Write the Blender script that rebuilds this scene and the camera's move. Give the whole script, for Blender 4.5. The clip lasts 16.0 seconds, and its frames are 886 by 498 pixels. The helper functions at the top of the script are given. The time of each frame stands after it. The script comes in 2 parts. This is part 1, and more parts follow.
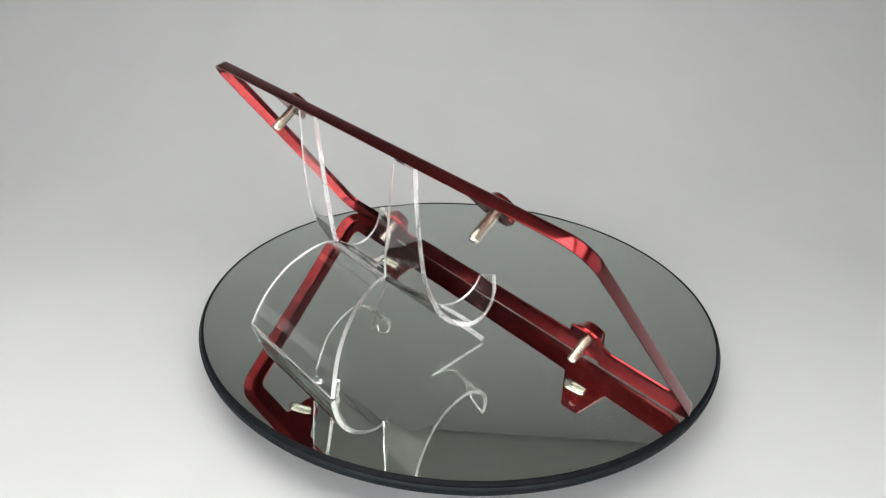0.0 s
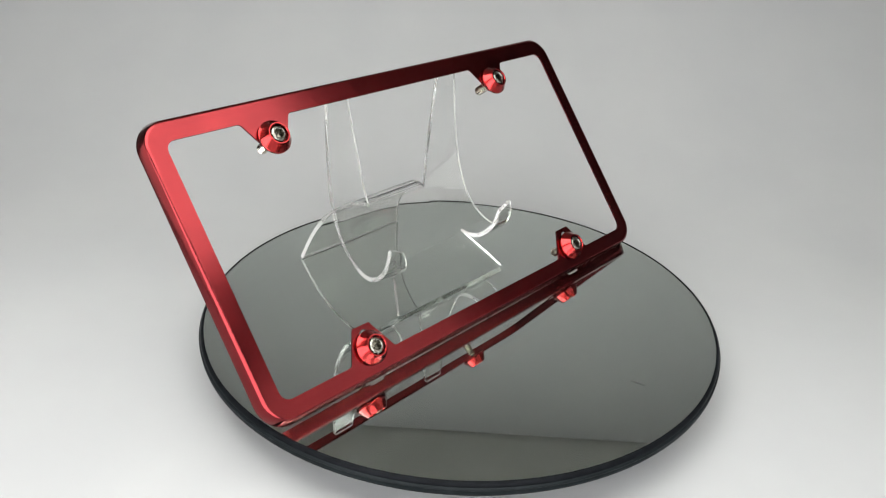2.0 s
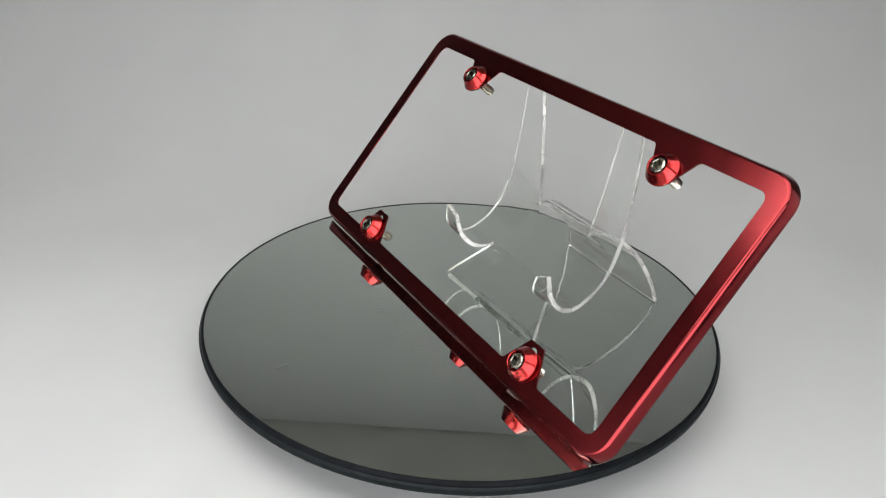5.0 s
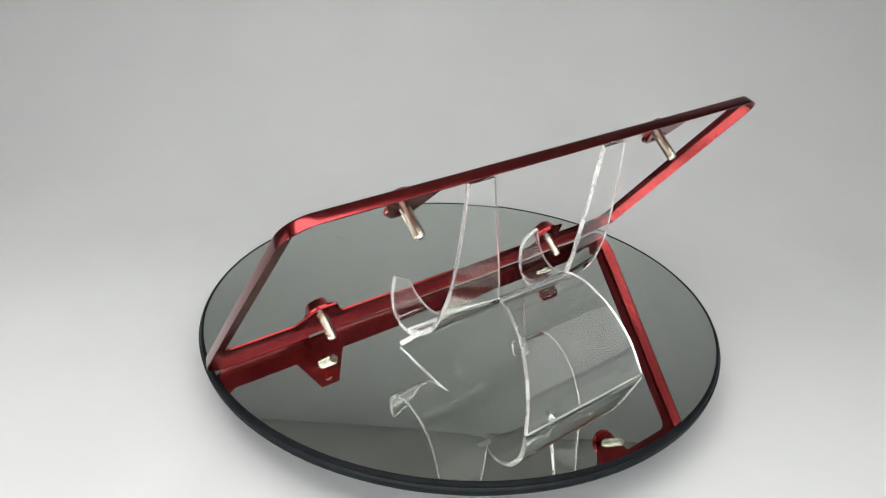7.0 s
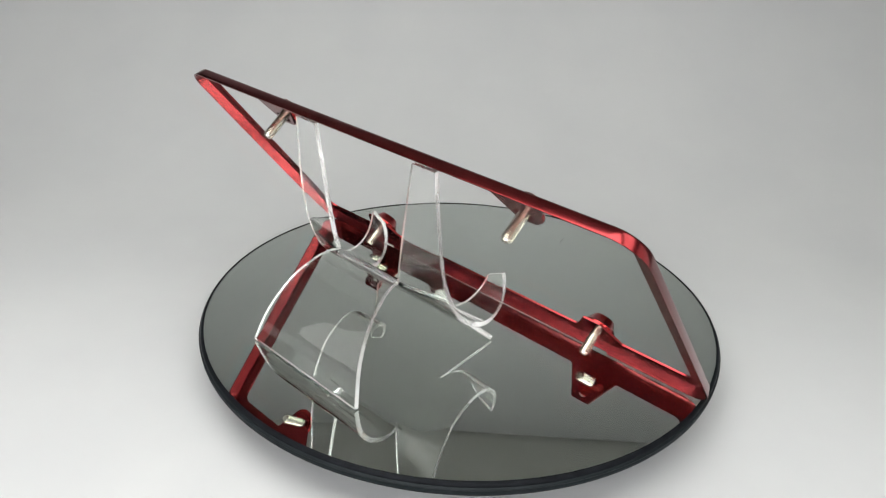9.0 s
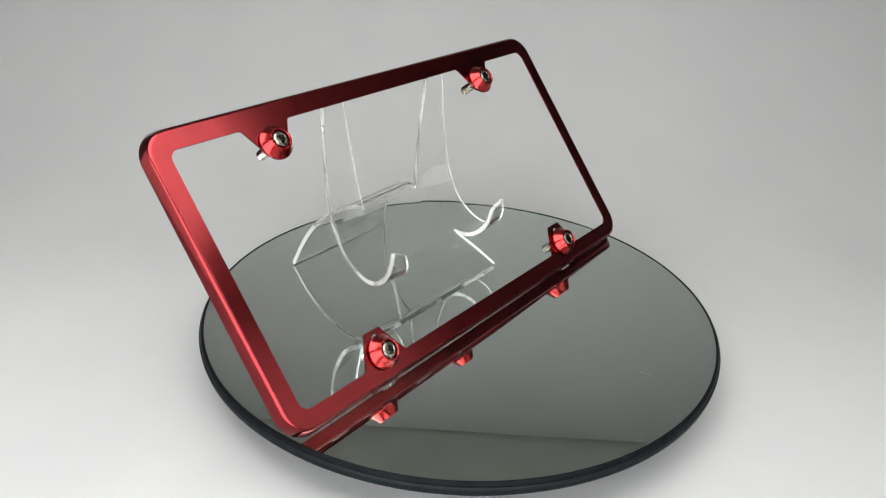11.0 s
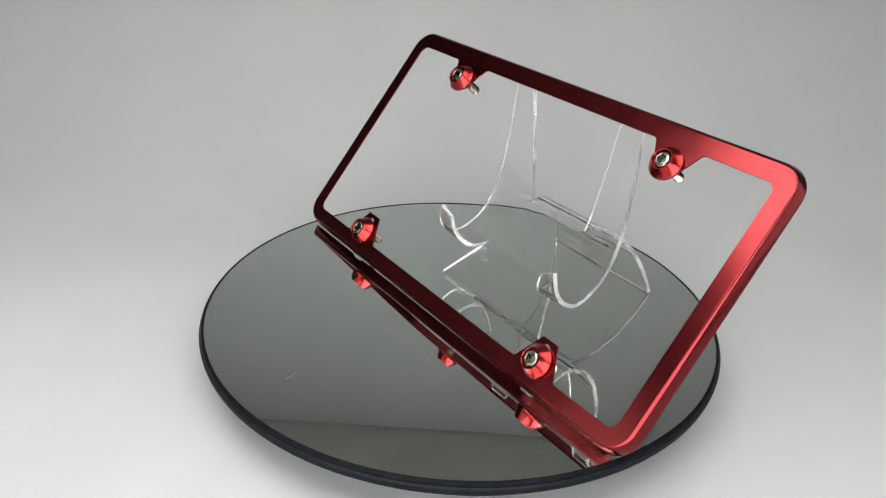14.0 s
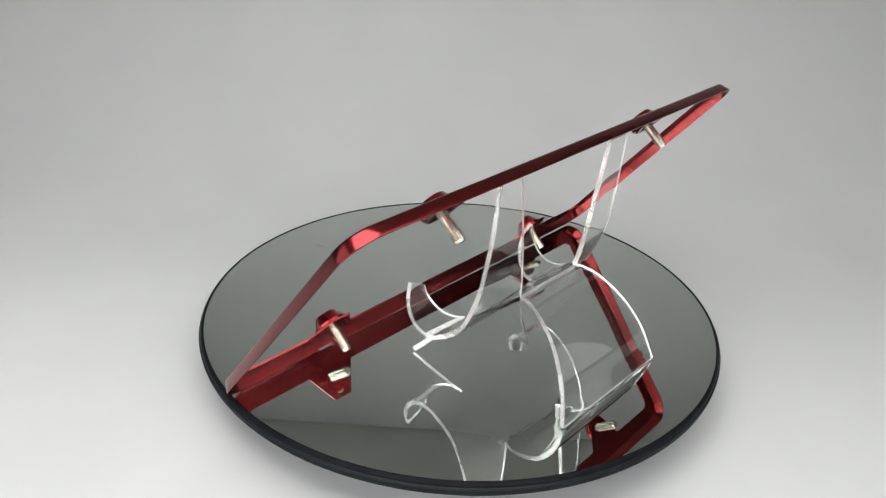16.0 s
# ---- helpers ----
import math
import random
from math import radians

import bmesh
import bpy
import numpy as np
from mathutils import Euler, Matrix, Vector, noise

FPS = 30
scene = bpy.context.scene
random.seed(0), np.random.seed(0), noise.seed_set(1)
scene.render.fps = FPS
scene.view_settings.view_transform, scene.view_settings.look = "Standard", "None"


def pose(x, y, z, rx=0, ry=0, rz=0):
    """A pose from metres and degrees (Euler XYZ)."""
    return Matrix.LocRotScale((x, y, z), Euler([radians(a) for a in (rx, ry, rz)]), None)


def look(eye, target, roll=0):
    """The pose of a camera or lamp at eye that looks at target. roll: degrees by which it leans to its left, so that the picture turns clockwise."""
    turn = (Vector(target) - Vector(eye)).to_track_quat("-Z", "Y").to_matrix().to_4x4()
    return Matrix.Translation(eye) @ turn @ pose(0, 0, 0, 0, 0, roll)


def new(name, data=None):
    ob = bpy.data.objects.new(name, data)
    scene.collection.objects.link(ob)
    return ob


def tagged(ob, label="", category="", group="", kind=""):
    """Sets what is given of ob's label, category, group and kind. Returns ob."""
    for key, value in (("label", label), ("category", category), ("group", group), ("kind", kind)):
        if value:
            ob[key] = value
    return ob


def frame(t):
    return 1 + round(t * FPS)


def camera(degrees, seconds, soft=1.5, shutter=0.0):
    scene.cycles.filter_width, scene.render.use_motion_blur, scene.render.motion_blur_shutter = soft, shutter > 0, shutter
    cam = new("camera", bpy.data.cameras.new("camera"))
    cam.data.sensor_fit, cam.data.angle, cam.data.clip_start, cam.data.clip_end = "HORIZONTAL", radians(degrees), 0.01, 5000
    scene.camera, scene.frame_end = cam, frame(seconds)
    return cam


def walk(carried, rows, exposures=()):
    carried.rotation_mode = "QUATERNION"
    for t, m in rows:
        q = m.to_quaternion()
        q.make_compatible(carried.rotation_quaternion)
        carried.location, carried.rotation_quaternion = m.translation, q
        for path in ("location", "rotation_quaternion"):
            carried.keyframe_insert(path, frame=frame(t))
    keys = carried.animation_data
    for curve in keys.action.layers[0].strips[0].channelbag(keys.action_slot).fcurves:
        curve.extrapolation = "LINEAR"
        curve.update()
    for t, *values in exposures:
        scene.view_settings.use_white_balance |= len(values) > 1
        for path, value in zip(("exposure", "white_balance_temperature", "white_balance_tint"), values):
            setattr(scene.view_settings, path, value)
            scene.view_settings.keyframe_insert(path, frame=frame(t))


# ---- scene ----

# ---- camera: it stands still on its tripod ----
CAM = look((0.0, -0.4316, 0.2610), (0.0 - 0.024904, -0.4316 + 0.888136, 0.2610 - 0.458906), 2.56)
cam = camera(57.2, 16.0, 1.1)
# the camera's automatic exposure drifts slightly, in stops
EXPOSURES = [(0.0, 0.05), (0.5, 0.12), (1.0, 0.10), (1.5, 0.05), (2.0, 0.06), (2.5, 0.05), (3.0, -0.02), (3.5, -0.22), (4.2, -0.22), (5.2, -0.1), (6.5, 0.03), (7.0, 0.05), (7.5, 0.08),
             (8.0, 0.12), (8.5, -0.10), (9.0, 0.05), (9.5, 0.10), (10.7, 0.05), (12.0, 0.0), (12.5, -0.08), (13.0, -0.25), (13.5, -0.12), (14.0, -0.05), (14.5, -0.05), (15.0, 0.0), (16.0, 0.0)]
walk(cam, [(0.0, CAM), (16.0, CAM)], [(t, e + 1.49) for t, e in EXPOSURES])

# ---- light: a light tent with a glowing ceiling, open to a dim room in front ----
LED_STRENGTH = 2.5
ROOM = 2.2
world = bpy.data.worlds.new("dim_room")
scene.world = world
world.use_nodes = True
world.node_tree.nodes["Background"].inputs[0].default_value = (0.99, 0.99, 1.0, 1)
world.node_tree.nodes["Background"].inputs[1].default_value = ROOM

# turn of the platter, seconds and degrees
TURN = [(0.00, 131.4), (0.50, 110.4), (1.00, 90.0), (1.50, 69.5), (2.00, 49.0), (2.50, 27.9), (3.00, 6.6), (3.50, -11.3), (4.00, -26.3), (4.20, -32.4), (4.70, -47.6), (5.25, -66.1), (5.80, -87.1), (6.30, -109.1), (6.50, -117.1), (7.00, -138.7), (7.50, -159.4), (8.00, -180.6), (8.50, -201.0), (9.00, -221.4), (9.50, -242.7), (9.70, -250.8), (10.20, -271.2), (10.75, -294.8), (11.30, -318.7), (11.80, -340.0), (12.00, -348.5), (12.50, -364.7), (13.00, -380.6), (13.50, -396.5), (14.00, -412.0), (14.50, -428.6), (15.00, -447.5), (15.50, -468.8), (16.00, -489.8)]


# ---- materials ----
def shader(name):
    m = bpy.data.materials.new(name)
    m.use_nodes = True
    nt = m.node_tree
    return m, nt, nt.nodes["Principled BSDF"]


def put(node, **values):
    for k, v in values.items():
        node.inputs[k.replace("_", " ")].default_value = v


def noise_tex(nt, scale, detail=4.0, stretch=(1, 1, 1)):
    co = nt.nodes.new("ShaderNodeTexCoord")
    mp = nt.nodes.new("ShaderNodeMapping")
    mp.inputs["Scale"].default_value = stretch
    tx = nt.nodes.new("ShaderNodeTexNoise")
    tx.inputs["Scale"].default_value = scale
    tx.inputs["Detail"].default_value = detail
    nt.links.new(co.outputs["Object"], mp.inputs["Vector"])
    nt.links.new(mp.outputs["Vector"], tx.inputs["Vector"])
    return tx.outputs["Fac"]


def spread(nt, fac, lo, hi, a=0.35, b=0.65):
    r = nt.nodes.new("ShaderNodeMapRange")
    for k, v in (("From Min", a), ("From Max", b), ("To Min", lo), ("To Max", hi)):
        r.inputs[k].default_value = v
    nt.links.new(fac, r.inputs["Value"])
    return r.outputs["Result"]


def mixed(nt, fac, c1, c2):
    m = nt.nodes.new("ShaderNodeMix")
    m.data_type = "RGBA"
    m.inputs["A"].default_value, m.inputs["B"].default_value = (*c1, 1), (*c2, 1)
    nt.links.new(fac, m.inputs["Factor"])
    return m.outputs["Result"]


def bump(nt, bs, fac, strength, distance):
    b = nt.nodes.new("ShaderNodeBump")
    b.inputs["Strength"].default_value, b.inputs["Distance"].default_value = strength, distance
    nt.links.new(fac, b.inputs["Height"])
    nt.links.new(b.outputs["Normal"], bs.inputs["Normal"])


def paper_material():
    m, nt, bs = shader("grey_backdrop_paper")
    fac = spread(nt, noise_tex(nt, 9, 5), 0, 1)
    nt.links.new(mixed(nt, fac, (0.292, 0.293, 0.296), (0.308, 0.309, 0.309)), bs.inputs["Base Color"])
    put(bs, Roughness=0.75)
    bump(nt, bs, noise_tex(nt, 900, 3), 0.08, 0.0002)
    return m


def tent_material(name, dark, light):
    m, nt, bs = shader(name)
    fac = spread(nt, noise_tex(nt, 14, 5), 0, 1)
    nt.links.new(mixed(nt, fac, dark, light), bs.inputs["Base Color"])
    put(bs, Roughness=0.55)
    return m


def black_blocker_material():
    m, nt, bs = shader("black_light_blocker")
    fac = spread(nt, noise_tex(nt, 200, 4), 0, 1)
    nt.links.new(mixed(nt, fac, (0.012, 0.012, 0.013), (0.02, 0.02, 0.021)), bs.inputs["Base Color"])
    put(bs, Roughness=0.85)
    return m


def table_material():
    m, nt, bs = shader("dark_table_wood")
    fac = spread(nt, noise_tex(nt, 18, 6, (1, 0.08, 1)), 0, 1)
    nt.links.new(mixed(nt, fac, (0.05, 0.036, 0.026), (0.09, 0.066, 0.046)), bs.inputs["Base Color"])
    put(bs, Roughness=0.6)
    return m


def led_material(share):
    m, nt, bs = shader("led_diffuser")
    put(bs, Base_Color=(0.8, 0.8, 0.8, 1), Emission_Color=(0.99, 1.0, 0.955, 1), Emission_Strength=LED_STRENGTH * share)
    return m


def mirror_material():
    m, nt, bs = shader("mirror_glass")
    put(bs, Base_Color=(0.66, 0.69, 0.66, 1), Metallic=1.0, Roughness=0.0)
    return m


def rim_material():
    m, nt, bs = shader("black_plastic_rim")
    fac = spread(nt, noise_tex(nt, 120, 5), 0, 1)
    nt.links.new(mixed(nt, fac, (0.003, 0.0034, 0.0042), (0.005, 0.0056, 0.0068)), bs.inputs["Base Color"])
    nt.links.new(spread(nt, noise_tex(nt, 300, 4), 0.35, 0.45), bs.inputs["Roughness"])
    put(bs, Specular_IOR_Level=0.03)
    return m


def slate_material():
    m, nt, bs = shader("slate_plastic")
    fac = spread(nt, noise_tex(nt, 120, 5), 0, 1)
    nt.links.new(mixed(nt, fac, (0.0033, 0.0048, 0.0056), (0.0053, 0.0073, 0.0082)), bs.inputs["Base Color"])
    nt.links.new(spread(nt, noise_tex(nt, 300, 4), 0.40, 0.55), bs.inputs["Roughness"])
    put(bs, Specular_IOR_Level=0.08)
    return m


def pane_material():
    m, nt, bs = shader("clear_glass")
    tr = nt.nodes.new("ShaderNodeBsdfTransparent")
    tr.inputs["Color"].default_value = (0.985, 0.992, 0.988, 1)
    nt.links.new(tr.outputs["BSDF"], nt.nodes["Material Output"].inputs["Surface"])
    nt.nodes.remove(bs)
    return m


def red_material():
    m, nt, bs = shader("red_anodised_aluminium")
    fac = spread(nt, noise_tex(nt, 55, 6), 0, 1)
    nt.links.new(mixed(nt, fac, (0.165, 0.0118, 0.0145), (0.186, 0.0138, 0.0165)), bs.inputs["Base Color"])
    put(bs, Metallic=1.0, Coat_Weight=0.25, Coat_Roughness=0.16)
    nt.links.new(spread(nt, noise_tex(nt, 90, 5), 0.17, 0.22), bs.inputs["Roughness"])
    bump(nt, bs, noise_tex(nt, 900, 3), 0.012, 0.0002)
    return m


def turned_red_material():
    m, nt, bs = shader("red_anodised_turned_aluminium")
    fac = spread(nt, noise_tex(nt, 200, 4), 0, 1)
    nt.links.new(mixed(nt, fac, (0.29, 0.012, 0.012), (0.33, 0.014, 0.014)), bs.inputs["Base Color"])
    put(bs, Metallic=1.0, Roughness=0.2, Coat_Weight=0.4, Coat_Roughness=0.1)
    bump(nt, bs, noise_tex(nt, 400, 2, (0.05, 0.05, 14)), 0.12, 0.0001)
    return m


def steel_material():
    m, nt, bs = shader("bright_stainless_steel")
    fac = spread(nt, noise_tex(nt, 500, 4), 0, 1)
    nt.links.new(mixed(nt, fac, (0.48, 0.45, 0.385), (0.58, 0.55, 0.48)), bs.inputs["Base Color"])
    put(bs, Metallic=1.0, Roughness=0.2)
    return m


def socket_steel_material():
    m, nt, bs = shader("dimmed_mottled_steel")
    fac = spread(nt, noise_tex(nt, 420, 5), 0, 1)
    # mottled steel, its base darkened to hold down the light panel's glare
    nt.links.new(mixed(nt, fac, (0.15, 0.143, 0.12), (0.29, 0.277, 0.24)), bs.inputs["Base Color"])
    nt.links.new(spread(nt, noise_tex(nt, 700, 3), 0.14, 0.30), bs.inputs["Roughness"])
    put(bs, Metallic=1.0)
    bump(nt, bs, noise_tex(nt, 600, 3), 0.15, 0.0002)
    return m


def acrylic_material():
    m, nt, bs = shader("clear_acrylic")
    put(bs, Base_Color=(0.98, 0.985, 0.978, 1), Transmission_Weight=1.0, IOR=1.47, Specular_IOR_Level=0.46, Roughness=0.0)
    return m


def cut_edge_material():
    m, nt, bs = shader("frosted_acrylic_edge")
    fac = spread(nt, noise_tex(nt, 260, 5), 0, 1)
    # the edge's white colour also stands in for light piped through the sheet
    nt.links.new(mixed(nt, fac, (0.90, 0.895, 0.87), (0.98, 0.98, 0.97)), bs.inputs["Base Color"])
    put(bs, IOR=1.49)
    nt.links.new(spread(nt, noise_tex(nt, 40, 2), 0.68, 0.84), bs.inputs["Transmission Weight"])
    nt.links.new(spread(nt, noise_tex(nt, 80, 2), 0.12, 0.22), bs.inputs["Roughness"])
    return m


def smear_material():
    m, nt, bs = shader("dried_smear")
    put(bs, Base_Color=(0.10, 0.10, 0.097, 1), Roughness=0.6)
    return m


TENT = tent_material("grey_ceiling_cloth", (0.36, 0.355, 0.335), (0.40, 0.395, 0.375))
WHITE = tent_material("added_white_reflector", (0.78, 0.78, 0.77), (0.84, 0.84, 0.83))
SIDES = tent_material("dark_grey_side_cloth", (0.06, 0.06, 0.062), (0.08, 0.08, 0.082))
PAPER, LED, MIRROR, RIM = paper_material(), (led_material(1.0), led_material(0.54)), mirror_material(), rim_material()
BLACK, TABLE = black_blocker_material(), table_material()
SLATE, PANE, HEAD = slate_material(), pane_material(), socket_steel_material()
RED, TURNED, STEEL, CLEAR, CUT, SMEAR = (red_material(), turned_red_material(), steel_material(), acrylic_material(),
                                         cut_edge_material(), smear_material())


# ---- mesh helpers ----
def part(name, bm, material, parent, label="", m=None):
    """Links a bmesh as one mesh object under a thing or a part."""
    me = bpy.data.meshes.new(name)
    bm.to_mesh(me)
    bm.free()
    me.materials.append(material)
    ob = new(name, me)
    ob.parent = parent
    if m is not None:
        ob.matrix_basis = m
    return tagged(ob, label)


def box(lo, hi):
    bm = bmesh.new()
    bmesh.ops.create_cube(bm, size=1)
    for v in bm.verts:
        v.co = Vector([lo[k] + (v.co[k] + 0.5) * (hi[k] - lo[k]) for k in range(3)])
    return bm


def lathe(profile, n=48, close=False):
    """Turns (radius, height) pairs round z; the profile runs from the axis or rim to the axis or rim."""
    bm = bmesh.new()
    rings = []
    for r, z in profile:
        if r < 1e-7:
            rings.append([bm.verts.new((0, 0, z))])
        else:
            rings.append([bm.verts.new((r * math.cos(2 * math.pi * k / n), r * math.sin(2 * math.pi * k / n), z)) for k in range(n)])
    pairs = list(zip(rings, rings[1:])) + ([(rings[-1], rings[0])] if close else [])
    for a, b in pairs:
        for k in range(n):
            q = [a[k % len(a)], a[(k + 1) % len(a)], b[(k + 1) % len(b)], b[k % len(b)]]
            q = list(dict.fromkeys(q))
            if len(q) > 2:
                bm.faces.new(q)
    bmesh.ops.recalc_face_normals(bm, faces=bm.faces)
    return bm


def smooth(bm, degrees=32):
    for f in bm.faces:
        f.smooth = True
    for e in bm.edges:
        e.smooth = len(e.link_faces) == 2 and e.calc_face_angle(0) < radians(degrees)
    return bm


def spline(points, steps):
    """A smooth line through a few points (Catmull-Rom)."""
    pts = [Vector(p) for p in points]
    pts = [2 * pts[0] - pts[1]] + pts + [2 * pts[-1] - pts[-2]]
    out = []
    for a, b, c, d in zip(pts, pts[1:], pts[2:], pts[3:]):
        for k in range(steps):
            s = k / steps
            out.append(0.5 * (2 * b + (c - a) * s + (2 * a - 5 * b + 4 * c - d) * s * s + (3 * b - a - 3 * c + d) * s ** 3))
    return out + [pts[-2]]


# ---- the light tent ----
FLOOR_Z, BACK_Y, SIDE_X, TOP_Z, FRONT_Y = -0.030, 0.62, 0.66, 0.62, -0.60


def build_tent():
    # one sheet of paper: floor, curve and back wall
    r = 0.48
    prof = [(-0.585, FLOOR_Z), (-0.2, FLOOR_Z), (0.05, FLOOR_Z)]
    prof += [(BACK_Y - r + r * math.sin(a), FLOOR_Z + r - r * math.cos(a)) for a in [k * math.pi / 48 for k in range(25)]]
    prof += [(BACK_Y, 0.5), (BACK_Y, TOP_Z - 0.003)]
    bm = bmesh.new()
    th = 0.0015
    n = len(prof)
    nor = []
    for k in range(n):
        a, b = prof[max(k - 1, 0)], prof[min(k + 1, n - 1)]
        d = Vector((b[0] - a[0], b[1] - a[1])).normalized()
        nor.append((d.y, -d.x))
    rows = []
    for x in (-SIDE_X + 0.004, SIDE_X - 0.004):
        rows.append([bm.verts.new((x, y, z)) for y, z in prof])
        rows.append([bm.verts.new((x, y + q[0] * th, z + q[1] * th)) for (y, z), q in zip(prof, nor)])
    for k in range(n - 1):
        for a, b in ((rows[0], rows[2]), (rows[3], rows[1]), (rows[1], rows[0]), (rows[2], rows[3])):
            bm.faces.new((a[k], a[k + 1], b[k + 1], b[k]))
    for k in (0, n - 1):
        bm.faces.new((rows[0][k], rows[2][k], rows[3][k], rows[1][k]))
    bmesh.ops.recalc_face_normals(bm, faces=bm.faces)
    tagged(part("backdrop", smooth(bm), PAPER, None), "seamless pale grey paper sweep under and behind the turntable", "backdrop", kind="structure")
    for name, lo, hi in (
        ("wall_west", (-SIDE_X - 0.01, FRONT_Y, FLOOR_Z - 0.02), (-SIDE_X, BACK_Y + 0.02, TOP_Z)),
        ("wall_east", (SIDE_X, FRONT_Y, FLOOR_Z - 0.02), (SIDE_X + 0.01, BACK_Y + 0.02, TOP_Z)),
        ("wall_north", (-SIDE_X, BACK_Y + 0.004, FLOOR_Z - 0.02), (SIDE_X, BACK_Y + 0.014, TOP_Z)),
        ("floor", (-SIDE_X, FRONT_Y, FLOOR_Z - 0.02), (SIDE_X, BACK_Y + 0.002, FLOOR_Z - 0.006)),
        ("ceiling", (-SIDE_X - 0.01, FRONT_Y, TOP_Z + 0.002), (SIDE_X + 0.01, BACK_Y + 0.02, TOP_Z + 0.012)),
    ):
        tagged(part(name, box(lo, hi), TENT if name == "ceiling" else SIDES, None), "grey cloth ceiling of the light tent" if name == "ceiling" else "dark grey cloth side of the light tent", "tent wall", kind="structure")
    # unseen white reflectors added on the front halves of the sides to brighten reflections
    for x0, x1, y1, z1, cloth in ((SIDE_X - 0.008, SIDE_X - 0.003, 0.02, 0.52, WHITE), (-SIDE_X + 0.003, -SIDE_X + 0.008, -0.12, 0.46, WHITE)):
        tagged(part("trim", box((x0, FRONT_Y + 0.01, FLOOR_Z + 0.03), (x1, y1, z1)), cloth, None), "unseen white reflector added on the tent side to brighten reflections", "tent wall", kind="structure")
    # an unseen black band added along the top of the open front to block light, and the dark table on which the tent
    # stands
    tagged(part("trim", box((-SIDE_X, FRONT_Y - 0.012, 0.50), (SIDE_X, FRONT_Y - 0.002, TOP_Z + 0.002)), BLACK, None), "unseen black band added to block light along the tent front", "tent wall", kind="structure")
    # unseen black flaps added at both sides to cut light from the room
    for x0, x1 in ((-SIDE_X, -0.64), (0.45, SIDE_X)):
        tagged(part("trim", box((x0, FRONT_Y - 0.012, FLOOR_Z - 0.02), (x1, FRONT_Y - 0.002, 0.499)), BLACK, None), "unseen black flap added to block light beside the tent opening", "tent wall", kind="structure")
    tagged(part("ground", box((-3, -3, FLOOR_Z - 0.04), (3, 3, FLOOR_Z - 0.022)), TABLE, None), "dark wooden table top under the light tent", "table top", kind="structure")
    # two glowing diffusers with a dark seam between them
    for x0, x1, y1, led in ((-0.45, 0.148, 0.05, LED[0]), (0.202, 0.50, 0.09, LED[1])):
        panel = new("led_panel")
        tagged(panel, "white glowing diffuser panel under the tent ceiling", "light panel", group="ceiling light panels")
        y0 = -0.51 if x1 < 0.3 else -0.555
        part("diffuser", box((x0 + 0.006, y0 + 0.006, TOP_Z - 0.012), (x1 - 0.006, y1 - 0.006, TOP_Z - 0.006)), led, panel, "glowing white diffuser")
        part("housing", box((x0, y0, TOP_Z - 0.006), (x1, y1, TOP_Z + 0.002)), RIM, panel, "black panel housing")


build_tent()


# ---- the turntable ----
MIRROR_R = 0.1530
GLASS = 0.00025


def build_turntable():
    table = new("turntable")
    tagged(table, "black turntable with a round mirror platter, turning", "turntable")
    part("base_body", smooth(lathe([(0, FLOOR_Z + 0.001), (0.090, FLOOR_Z + 0.001), (0.094, FLOOR_Z + 0.004), (0.094, -0.016), (0.090, -0.013), (0, -0.013)], 64)), RIM, table, "round black plastic base")
    part("spindle", smooth(lathe([(0, -0.013), (0.03, -0.013), (0.03, -0.0088), (0, -0.0088)], 32)), STEEL, table, "steel spindle")
    r = MIRROR_R
    platter = part("platter", smooth(lathe([(r + 0.0022, -0.0022), (r + 0.0027, -0.0025), (r + 0.0030, -0.0034), (r + 0.0026, -0.0040), (r + 0.0027, -0.0046), (r + 0.0028, -0.0054),
                                            (r + 0.0024, -0.0068), (r + 0.0011, -0.0080), (r - 0.0040, -0.0086), (r - 0.012, -0.0087), (0, -0.0087), (0, -0.0032), (r + 0.0022, -0.0032)], 160, True), 50), SLATE, table,
                   "dark slate plastic platter with a grooved side")
    part("rim", smooth(lathe([(r + 0.0001, -0.0031), (r + 0.0001, 0.00005), (r + 0.0010, 0.00005), (r + 0.0017, -0.0006), (r + 0.0021, -0.0014), (r + 0.0022, -0.0020), (r + 0.0022, -0.0031)], 160, True), 50), RIM, platter,
         "glossy black rim")
    part("mirror", lathe([(0, -GLASS), (MIRROR_R, -GLASS), (MIRROR_R, -0.003), (0, -0.003)], 160), MIRROR, platter, "silvered back of the mirror")
    part("glass", lathe([(0, 0), (MIRROR_R + 0.0003, 0), (MIRROR_R + 0.0003, -0.4 * GLASS), (0, -0.4 * GLASS)], 160), PANE, platter, "clear front glass of the mirror")
    # a short smear on the glass
    bm = bmesh.new()
    pts = [(0.0, -0.0042), (0.0003, -0.0015), (0.0001, 0.001), (0.0004, 0.0036)]
    a = [bm.verts.new((x - 0.00025, y, 0.0001)) for x, y in pts]
    b = [bm.verts.new((x + 0.00025, y, 0.0001)) for x, y in pts]
    for k in range(3):
        bm.faces.new((a[k], b[k], b[k + 1], a[k + 1]))
    part("smear", bm, SMEAR, platter, "thin pale smear on the glass", pose(0.0113, -0.1200, 0, 0, 0, 16.7))
    return platter


# ---- the plate frame ----
LEAN = 39.04
HOLE_U, HOLE_V = 0.0888, 0.0610
# plate space: x along the plate, y up the plate, z out of its front
PLATE = Matrix.Translation((0.0003, 0.0220, 0.0644)) @ pose(0, 0, 0, 0, 0.2) @ pose(0, 0, 0, 90 - LEAN)


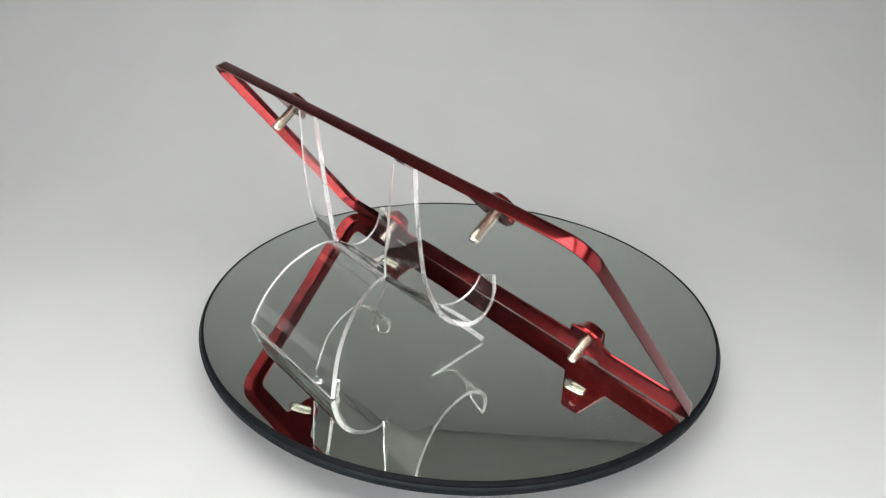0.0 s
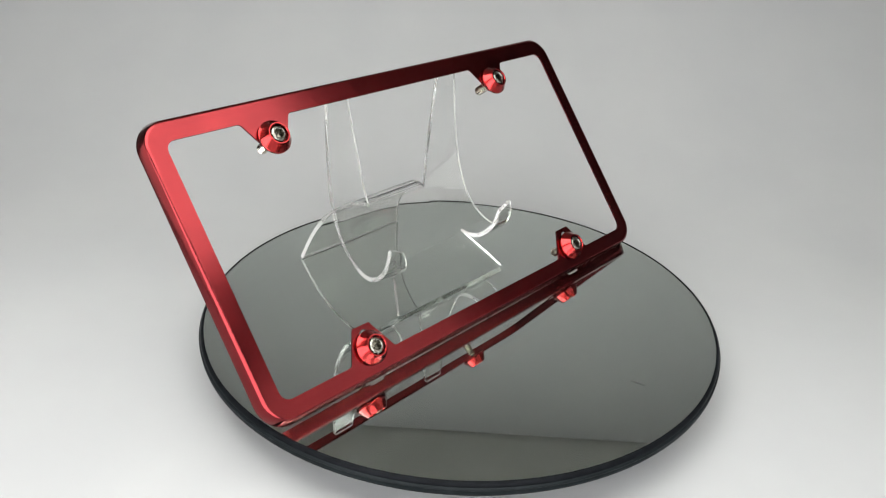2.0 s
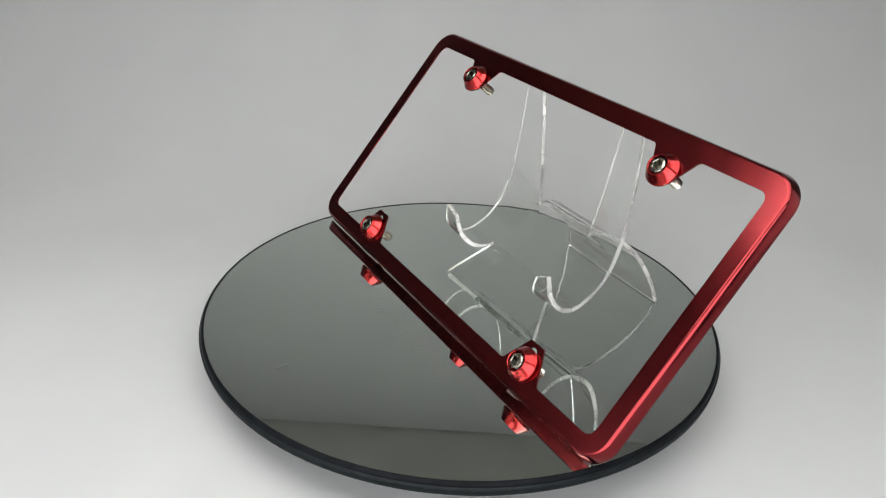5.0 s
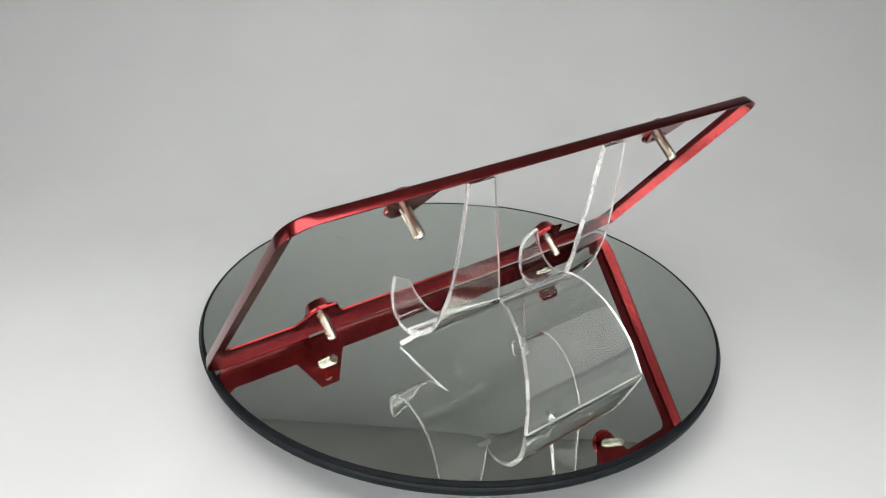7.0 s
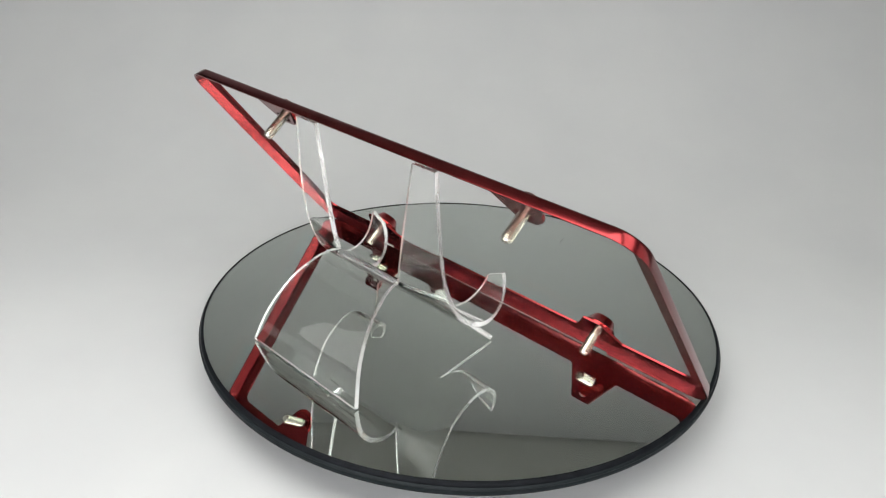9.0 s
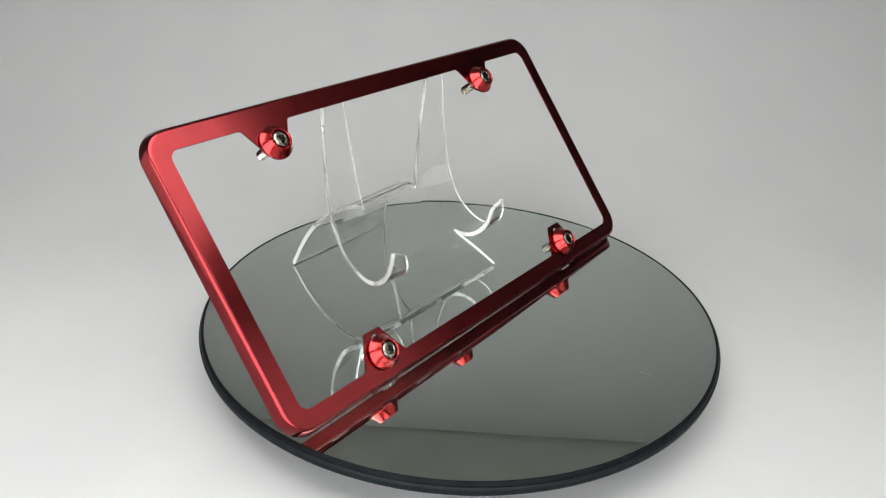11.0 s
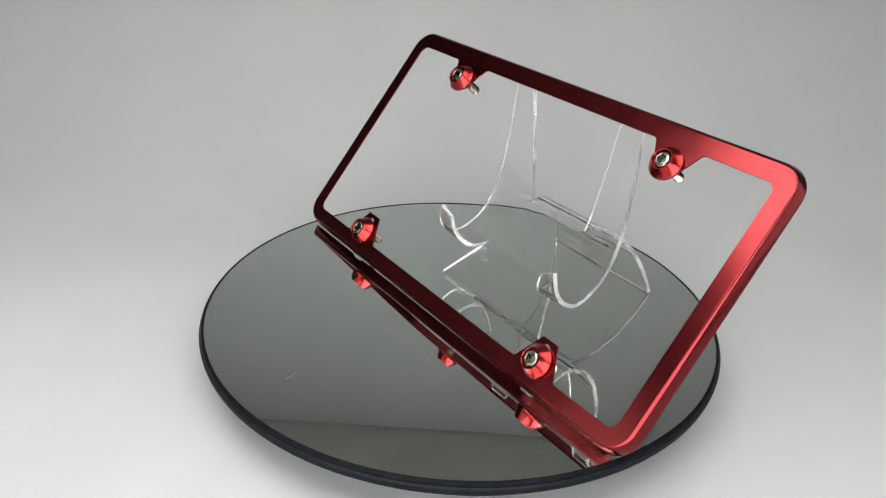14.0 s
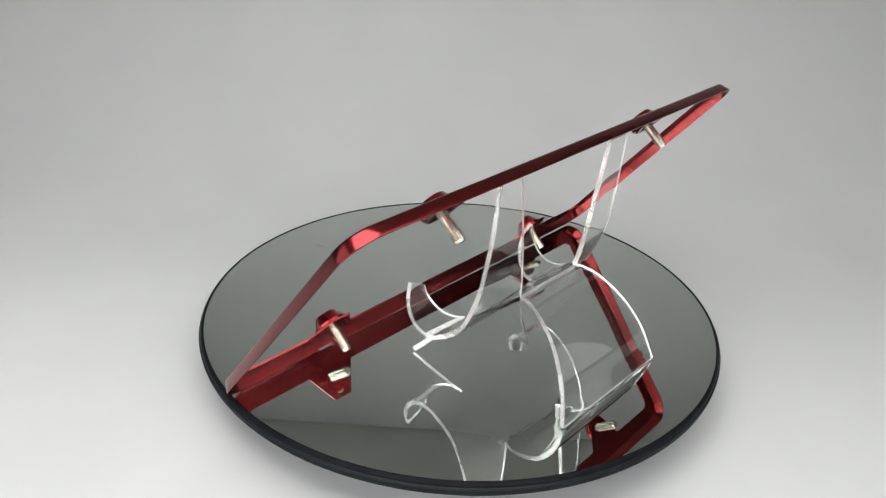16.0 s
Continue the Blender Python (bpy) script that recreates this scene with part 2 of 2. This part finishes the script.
def rounded(a, b, r, cy, n=10, extra=()):
    """Points of a rounded rectangle, counter-clockwise from the lower straight edge."""
    out = [(x, cy - b) for x in extra]
    for cx, cyy, a0 in ((a - r, -b + r, -90), (a - r, b - r, 0), (-a + r, b - r, 90), (-a + r, -b + r, 180)):
        for k in range(n + 1):
            t = radians(a0 + 90 * k / n)
            out.append((cx + r * math.cos(t), cy + cyy + r * math.sin(t)))
    return out


def arc(cx, cy, r, a0, a1, n):
    return [(cx + r * math.cos(radians(a0 + (a1 - a0) * k / n)), cy + r * math.sin(radians(a0 + (a1 - a0) * k / n))) for k in range(n + 1)]


def opening():
    """The inner outline, with its four tabs, counter-clockwise."""
    a, top, bot, r = 0.1468, 0.0726, -0.0657, 0.0055
    out = []
    for s in (-HOLE_U, HOLE_U):
        out += arc(s - 0.0163, bot + 0.002, 0.002, -90, -30, 4)
        out += [(s - 0.0058, -0.0486), (s - 0.0052, -0.0482), (s + 0.0052, -0.0482), (s + 0.0058, -0.0486)]
        out += arc(s + 0.0163, bot + 0.002, 0.002, 210, 270, 4)
    out += arc(a - r, bot + r, r, -90, 0, 8) + arc(a - r, top - r, r, 0, 90, 8)
    for s in (HOLE_U, -HOLE_U):
        out += arc(s + 0.0172, top - 0.003, 0.003, 90, 150, 4)
        out += arc(s + 0.0034, 0.0588, 0.0042, -10, -90, 5) + arc(s - 0.0034, 0.0588, 0.0042, -90, -170, 5)
        out += arc(s - 0.0172, top - 0.003, 0.003, 30, 90, 4)
    out += arc(-a + r, top - r, r, 90, 180, 8) + arc(-a + r, bot + r, r, 180, 270, 8)
    return out


def slots():
    out = []
    for s in (-HOLE_U, HOLE_U):
        out.append(arc(s, -0.0538, 0.0033, 0, 180, 8) + arc(s, -0.0640, 0.0033, 180, 360, 8))
        out.append(arc(s + 0.0022, 0.0605, 0.0033, -90, 90, 8) + arc(s - 0.0022, 0.0605, 0.0033, 90, 270, 8))
    return out


def build_plate_frame():
    thing = new("number_plate_frame")
    tagged(thing, "red anodised metal number plate frame leaning on a clear easel", "plate frame")
    a, b, cy, r, wall, deep = 0.1567, 0.0796, 0.0042, 0.0135, 0.0011, 0.0064
    # two cut-outs in the lower flange, below the screws
    extra = []
    for s in (-HOLE_U, HOLE_U):
        extra += [s - 0.0056, s - 0.0047, s + 0.0047, s + 0.0056]
    shallow = {2 - 1, 2, 5, 6}

    def loop(bm, inset, depth, cut=False):
        pts = rounded(a - inset, b - inset, r - inset, cy, 10, extra)
        return [bm.verts.new((x, y, -(min(depth, 0.0054) if cut and k in shallow else depth))) for k, (x, y) in enumerate(pts)]

    bm = bmesh.new()
    # face edge, rounded fold, outward-leaning lip, and back along its inner side
    rings = [loop(bm, 0.0014, 0), loop(bm, 0.0007, 0.00018), loop(bm, 0.0001, 0.0006), loop(bm, -0.0003, 0.0012)]
    rings += [loop(bm, -0.0021, deep, True), loop(bm, -0.0021, deep + 0.0002, True), loop(bm, -0.0013, deep + 0.0003, True), loop(bm, -0.0010, deep, True)]
    rings += [loop(bm, 0.0006, 0.0018), loop(bm, 0.0016, wall)]
    n = len(rings[0])
    for p, q in zip(rings, rings[1:]):
        for k in range(n):
            f = bm.faces.new((p[k], q[k], q[(k + 1) % n], p[(k + 1) % n]))
            f.smooth = True
    holes = [opening()] + slots()
    front, back = [], []
    for pts in holes:
        f = [bm.verts.new((x, y, 0)) for x, y in pts]
        k_ = [bm.verts.new((x, y, -wall)) for x, y in pts]
        m = len(f)
        for k in range(m):
            bm.faces.new((f[k], k_[k], k_[(k + 1) % m], f[(k + 1) % m]))
        front.append(f)
        back.append(k_)
    for outer, inner in ((rings[0], front), (rings[-1], back)):
        edges = []
        for lp in [outer] + inner:
            for k in range(len(lp)):
                e = bm.edges.get((lp[k], lp[(k + 1) % len(lp)])) or bm.edges.new((lp[k], lp[(k + 1) % len(lp)]))
                edges.append(e)
        bmesh.ops.triangle_fill(bm, use_beauty=True, use_dissolve=False, edges=edges)
    bmesh.ops.recalc_face_normals(bm, faces=bm.faces)
    for e in bm.edges:
        e.smooth = len(e.link_faces) == 2 and e.calc_face_angle(0) < radians(38)
    part("frame_body", bm, RED, thing, "red anodised pressed frame with a folded lip", PLATE)

    # one screw with its cone washer, then three more
    def thread():
        prof = [(0, 0.0016), (0.0027, 0.0016)]
        z, pitch = 0.0012, 0.00100
        while z > -0.0156:
            prof += [(0.00300, z), (0.00300, z - 0.14 * pitch), (0.00248, z - pitch * 0.5), (0.00248, z - pitch * 0.64)]
            z -= pitch
        prof += [(0.0024, z), (0.0021, z - 0.0005), (0, z - 0.0005)]
        return prof

    def screw_head():
        bm = bmesh.new()
        seg = 48
        rows = []
        hexr = lambda k: 0.0025 / math.cos((2 * math.pi * k / seg + math.pi / 6) % (math.pi / 3) - math.pi / 6)
        rows.append([bm.verts.new((0.0046 * math.cos(2 * math.pi * k / seg), 0.0046 * math.sin(2 * math.pi * k / seg), 0.0040)) for k in range(seg)])
        for rr, z in ((0.0047, 0.0048), (0.0046, 0.0058), (0.0042, 0.0067), (0.0036, 0.0071)):
            rows.append([bm.verts.new((rr * math.cos(2 * math.pi * k / seg), rr * math.sin(2 * math.pi * k / seg), z)) for k in range(seg)])
        for grow, z in ((1.12, 0.00715), (1.0, 0.0069), (0.98, 0.0026)):
            rows.append([bm.verts.new((grow * hexr(k) * math.cos(2 * math.pi * k / seg), grow * hexr(k) * math.sin(2 * math.pi * k / seg), z)) for k in range(seg)])
        for p, q in zip(rows, rows[1:]):
            for k in range(seg):
                bm.faces.new((p[k], p[(k + 1) % seg], q[(k + 1) % seg], q[k]))
        tip = bm.verts.new((0, 0, 0.0021))
        for k in range(seg):
            bm.faces.new((rows[-1][k], rows[-1][(k + 1) % seg], tip))
        bmesh.ops.recalc_face_normals(bm, faces=bm.faces)
        return smooth(bm, 30)

    washer_profile = [(0.0034, 0.0003), (0.0088, 0.0003), (0.0093, 0.0007), (0.0094, 0.0019), (0.0091, 0.0021), (0.0063, 0.0068), (0.0060, 0.0072),
                      (0.0054, 0.0072), (0.0051, 0.0068), (0.0050, 0.0040), (0.0034, 0.0038)]
    first = None
    for k, (x, y, tilt) in enumerate(((-HOLE_U, HOLE_V, 0), (HOLE_U, HOLE_V, 25), (-HOLE_U, -HOLE_V, 50), (HOLE_U, -HOLE_V, 10))):
        m = PLATE @ pose(x, y, 0, 0, 0, tilt)
        if first is None:
            s = part("screw", smooth(lathe(thread(), 20), 20), STEEL, thing, "bright steel screw with a fine thread", m)
            h = part("screw_head", screw_head(), HEAD, s, "steel button head with a hexagon socket")
            w = part("cone_washer", smooth(lathe(washer_profile, 56, True), 28), TURNED, s, "red anodised cone washer")
            first = (s, h, w)
        else:
            s = new("screw", first[0].data)
            s.parent, s.matrix_basis = thing, m
            tagged(s, "bright steel screw with a fine thread")
            for o, nm in ((first[1], "screw_head"), (first[2], "cone_washer")):
                c = new(nm, o.data)
                c.parent = s
                tagged(c, o["label"])
    return thing


# ---- the clear easel: one bent acrylic sheet ----
def build_easel():
    thing = new("display_easel")
    tagged(thing, "clear bent acrylic display easel standing on the mirror", "easel")
    CX, TH = 0.0088, 0.0027
    mm = 0.001
    # side outlines (y, z) in millimetres
    web = spline([(38.0, 24.4), (46.5, 29.6), (56.5, 37.8), (67.3, 47.6)], 5)
    web_out = spline([(38.0, 24.4), (47.0, 29.6), (54.5, 36.8), (60.6, 48.0)], 5)
    prong = spline([(60.6, 48.0), (65.2, 61.5), (68.2, 80.0), (70.4, 100.0), (71.6, 120.4)], 7)
    prong_in = spline([(67.3, 47.6), (69.0, 60.0), (70.2, 79.0), (71.0, 100.0), (71.6, 120.4)], 7)
    hook = spline([(38.0, 24.4), (31.5, 23.4), (24.6, 25.6), (19.2, 31.0), (16.6, 38.5), (16.2, 46.8)], 6)
    hook_in = spline([(38.0, 24.4), (31.5, 23.0), (24.8, 24.4), (19.6, 29.0), (17.0, 35.0), (16.6, 42.2)], 6)
    foot = spline([(38.0, 24.4), (26.8, 13.2), (14.8, 1.05)], 6)
    leg = spline([(67.3, 47.6), (70.2, 48.6), (74.5, 48.3), (82.0, 45.7), (94.0, 37.2), (103.8, 25.0), (109.4, 13.6), (113.4, 0.6)], 8)
    bm = bmesh.new()

    def row(yz, xs):
        return [bm.verts.new((CX + x * mm, yz[0] * mm, yz[1] * mm)) for x in xs]

    def span(x0, x1, n):
        return [x0 + (x1 - x0) * k / n for k in range(n + 1)]

    SIDE, MID = 6, 14
    tags = {}

    def fill(p, q, tag):
        for k in range(len(p) - 1):
            tags[bm.faces.new((p[k], p[k + 1], q[k + 1], q[k]))] = tag

    def sweep(line, first, ranges, n, tag, other=None, flip=False):
        prev = first
        steps = [(q - p).length for p, q in zip(line, line[1:])]
        for k, yz in enumerate(line[1:], 1):
            s = sum(steps[:k]) / sum(steps)
            cur = row(yz, span(*ranges(s), n))
            if other:
                for j, v in enumerate(cur):
                    w = j / n if flip else 1 - j / n
                    v.co.y, v.co.z = (other[k].lerp(yz, w) * mm)[:2]
            fill(prev, cur, tag)
            prev = cur
        return prev

    # web between the roots of hooks and prongs
    rows = []
    for k, yz in enumerate(web):
        s = k / (len(web) - 1)
        cut, out = 31.1 + (24.4 - 31.1) * s, 56.5 - 0.8 * s
        xs = span(-out, -cut, SIDE) + span(-cut, cut, MID)[1:] + span(cut, out, SIDE)[1:]
        cur = row(yz, xs)
        for j in range(SIDE + 1):
            side = web_out[k].lerp(yz, j / SIDE) * mm
            cur[j].co.yz = cur[-1 - j].co.yz = side[:2]
        rows.append(cur)
    for p, q in zip(rows, rows[1:]):
        fill(p, q, "panel")
    low, high = rows[0], rows[-1]
    sweep(prong, high[:SIDE + 1], lambda s: (-55.7 + 2.8 * s, -24.4 - 13.1 * s), SIDE, "prong_a", prong_in)
    sweep(prong, high[SIDE + MID:], lambda s: (24.4 + 13.1 * s, 55.7 - 2.8 * s), SIDE, "prong_b", prong_in, True)
    sweep(leg, high[SIDE:SIDE + MID + 1], lambda s: (-24.4 - 19.1 * s, 24.4 + 19.1 * s), MID, "back_leg")
    sweep(hook, low[:SIDE + 1], lambda s: (-56.5 - 0.6 * math.sin(3 * s) + 3.2 * s * s, -31.1 - 12.2 * s), SIDE, "hook_a", hook_in)
    sweep(hook, low[SIDE + MID:], lambda s: (31.1 + 12.2 * s, 56.5 + 0.6 * math.sin(3 * s) - 3.6 * s * s), SIDE, "hook_b", hook_in, True)
    sweep(foot, low[SIDE:SIDE + MID + 1], lambda s: (-31.1 - 16.2 * s, 31.1 + 16.2 * s), MID, "foot")
    bmesh.ops.recalc_face_normals(bm, faces=bm.faces)
    bm.normal_update()
    bm.verts.index_update()
    co = [v.co.copy() for v in bm.verts]
    nor = [v.normal.copy() for v in bm.verts]
    # the bent sheet is slightly wavy
    co = [c + n * ((0.0004 * noise.noise(c * 28) + 0.0007 * noise.noise(c * 15 + Vector((3, 1, 7)))) if c.z > 0.006 else 0) for c, n in zip(co, nor)]
    for v, c in zip(bm.verts, co):
        v.co = c
    bm.normal_update()
    nor = [v.normal.copy() for v in bm.verts]
    pieces = {}
    for f, tag in tags.items():
        piece = pieces.setdefault(tag, [])
        ids = [v.index for v in f.verts]
        piece.append(([(i, 1) for i in ids], 0))
        piece.append(([(i, -1) for i in reversed(ids)], 0))
        for lp in f.loops:
            if lp.edge.is_boundary:
                i, j = lp.vert.index, lp.link_loop_next.vert.index
                piece.append(([(j, 1), (i, 1), (i, -1), (j, -1)], 1))
    bm.free()
    for tag, faces in pieces.items():
        keys = {}
        for ids, _ in faces:
            for k in ids:
                keys.setdefault(k, len(keys))
        verts = [co[i] + nor[i] * (s * TH / 2) for i, s in keys]
        me = bpy.data.meshes.new("acrylic_" + tag)
        me.from_pydata(verts, [], [[keys[k] for k in ids] for ids, _ in faces])
        me.materials.append(CLEAR)
        me.materials.append(CUT)
        normals = []
        for poly, (ids, edge) in zip(me.polygons, faces):
            poly.material_index, poly.use_smooth = edge, True
        for poly, (ids, edge) in zip(me.polygons, faces):
            for k in ids:
                normals.append(poly.normal.copy() if edge else nor[k[0]] * k[1])
        me.normals_split_custom_set(normals)
        name = tag.replace("_a", "").replace("_b", "") if tag[-2:] in ("_a", "_b") else tag
        ob = new(name, me)
        ob.parent = thing
    return thing


platter = build_turntable()
plate_frame = build_plate_frame()
easel = build_easel()


def motions():
    rows = [(t, pose(0, 0, 0, 0, 0, a)) for t, a in TURN]
    for thing in (platter, plate_frame, easel):
        walk(thing, rows)


motions()
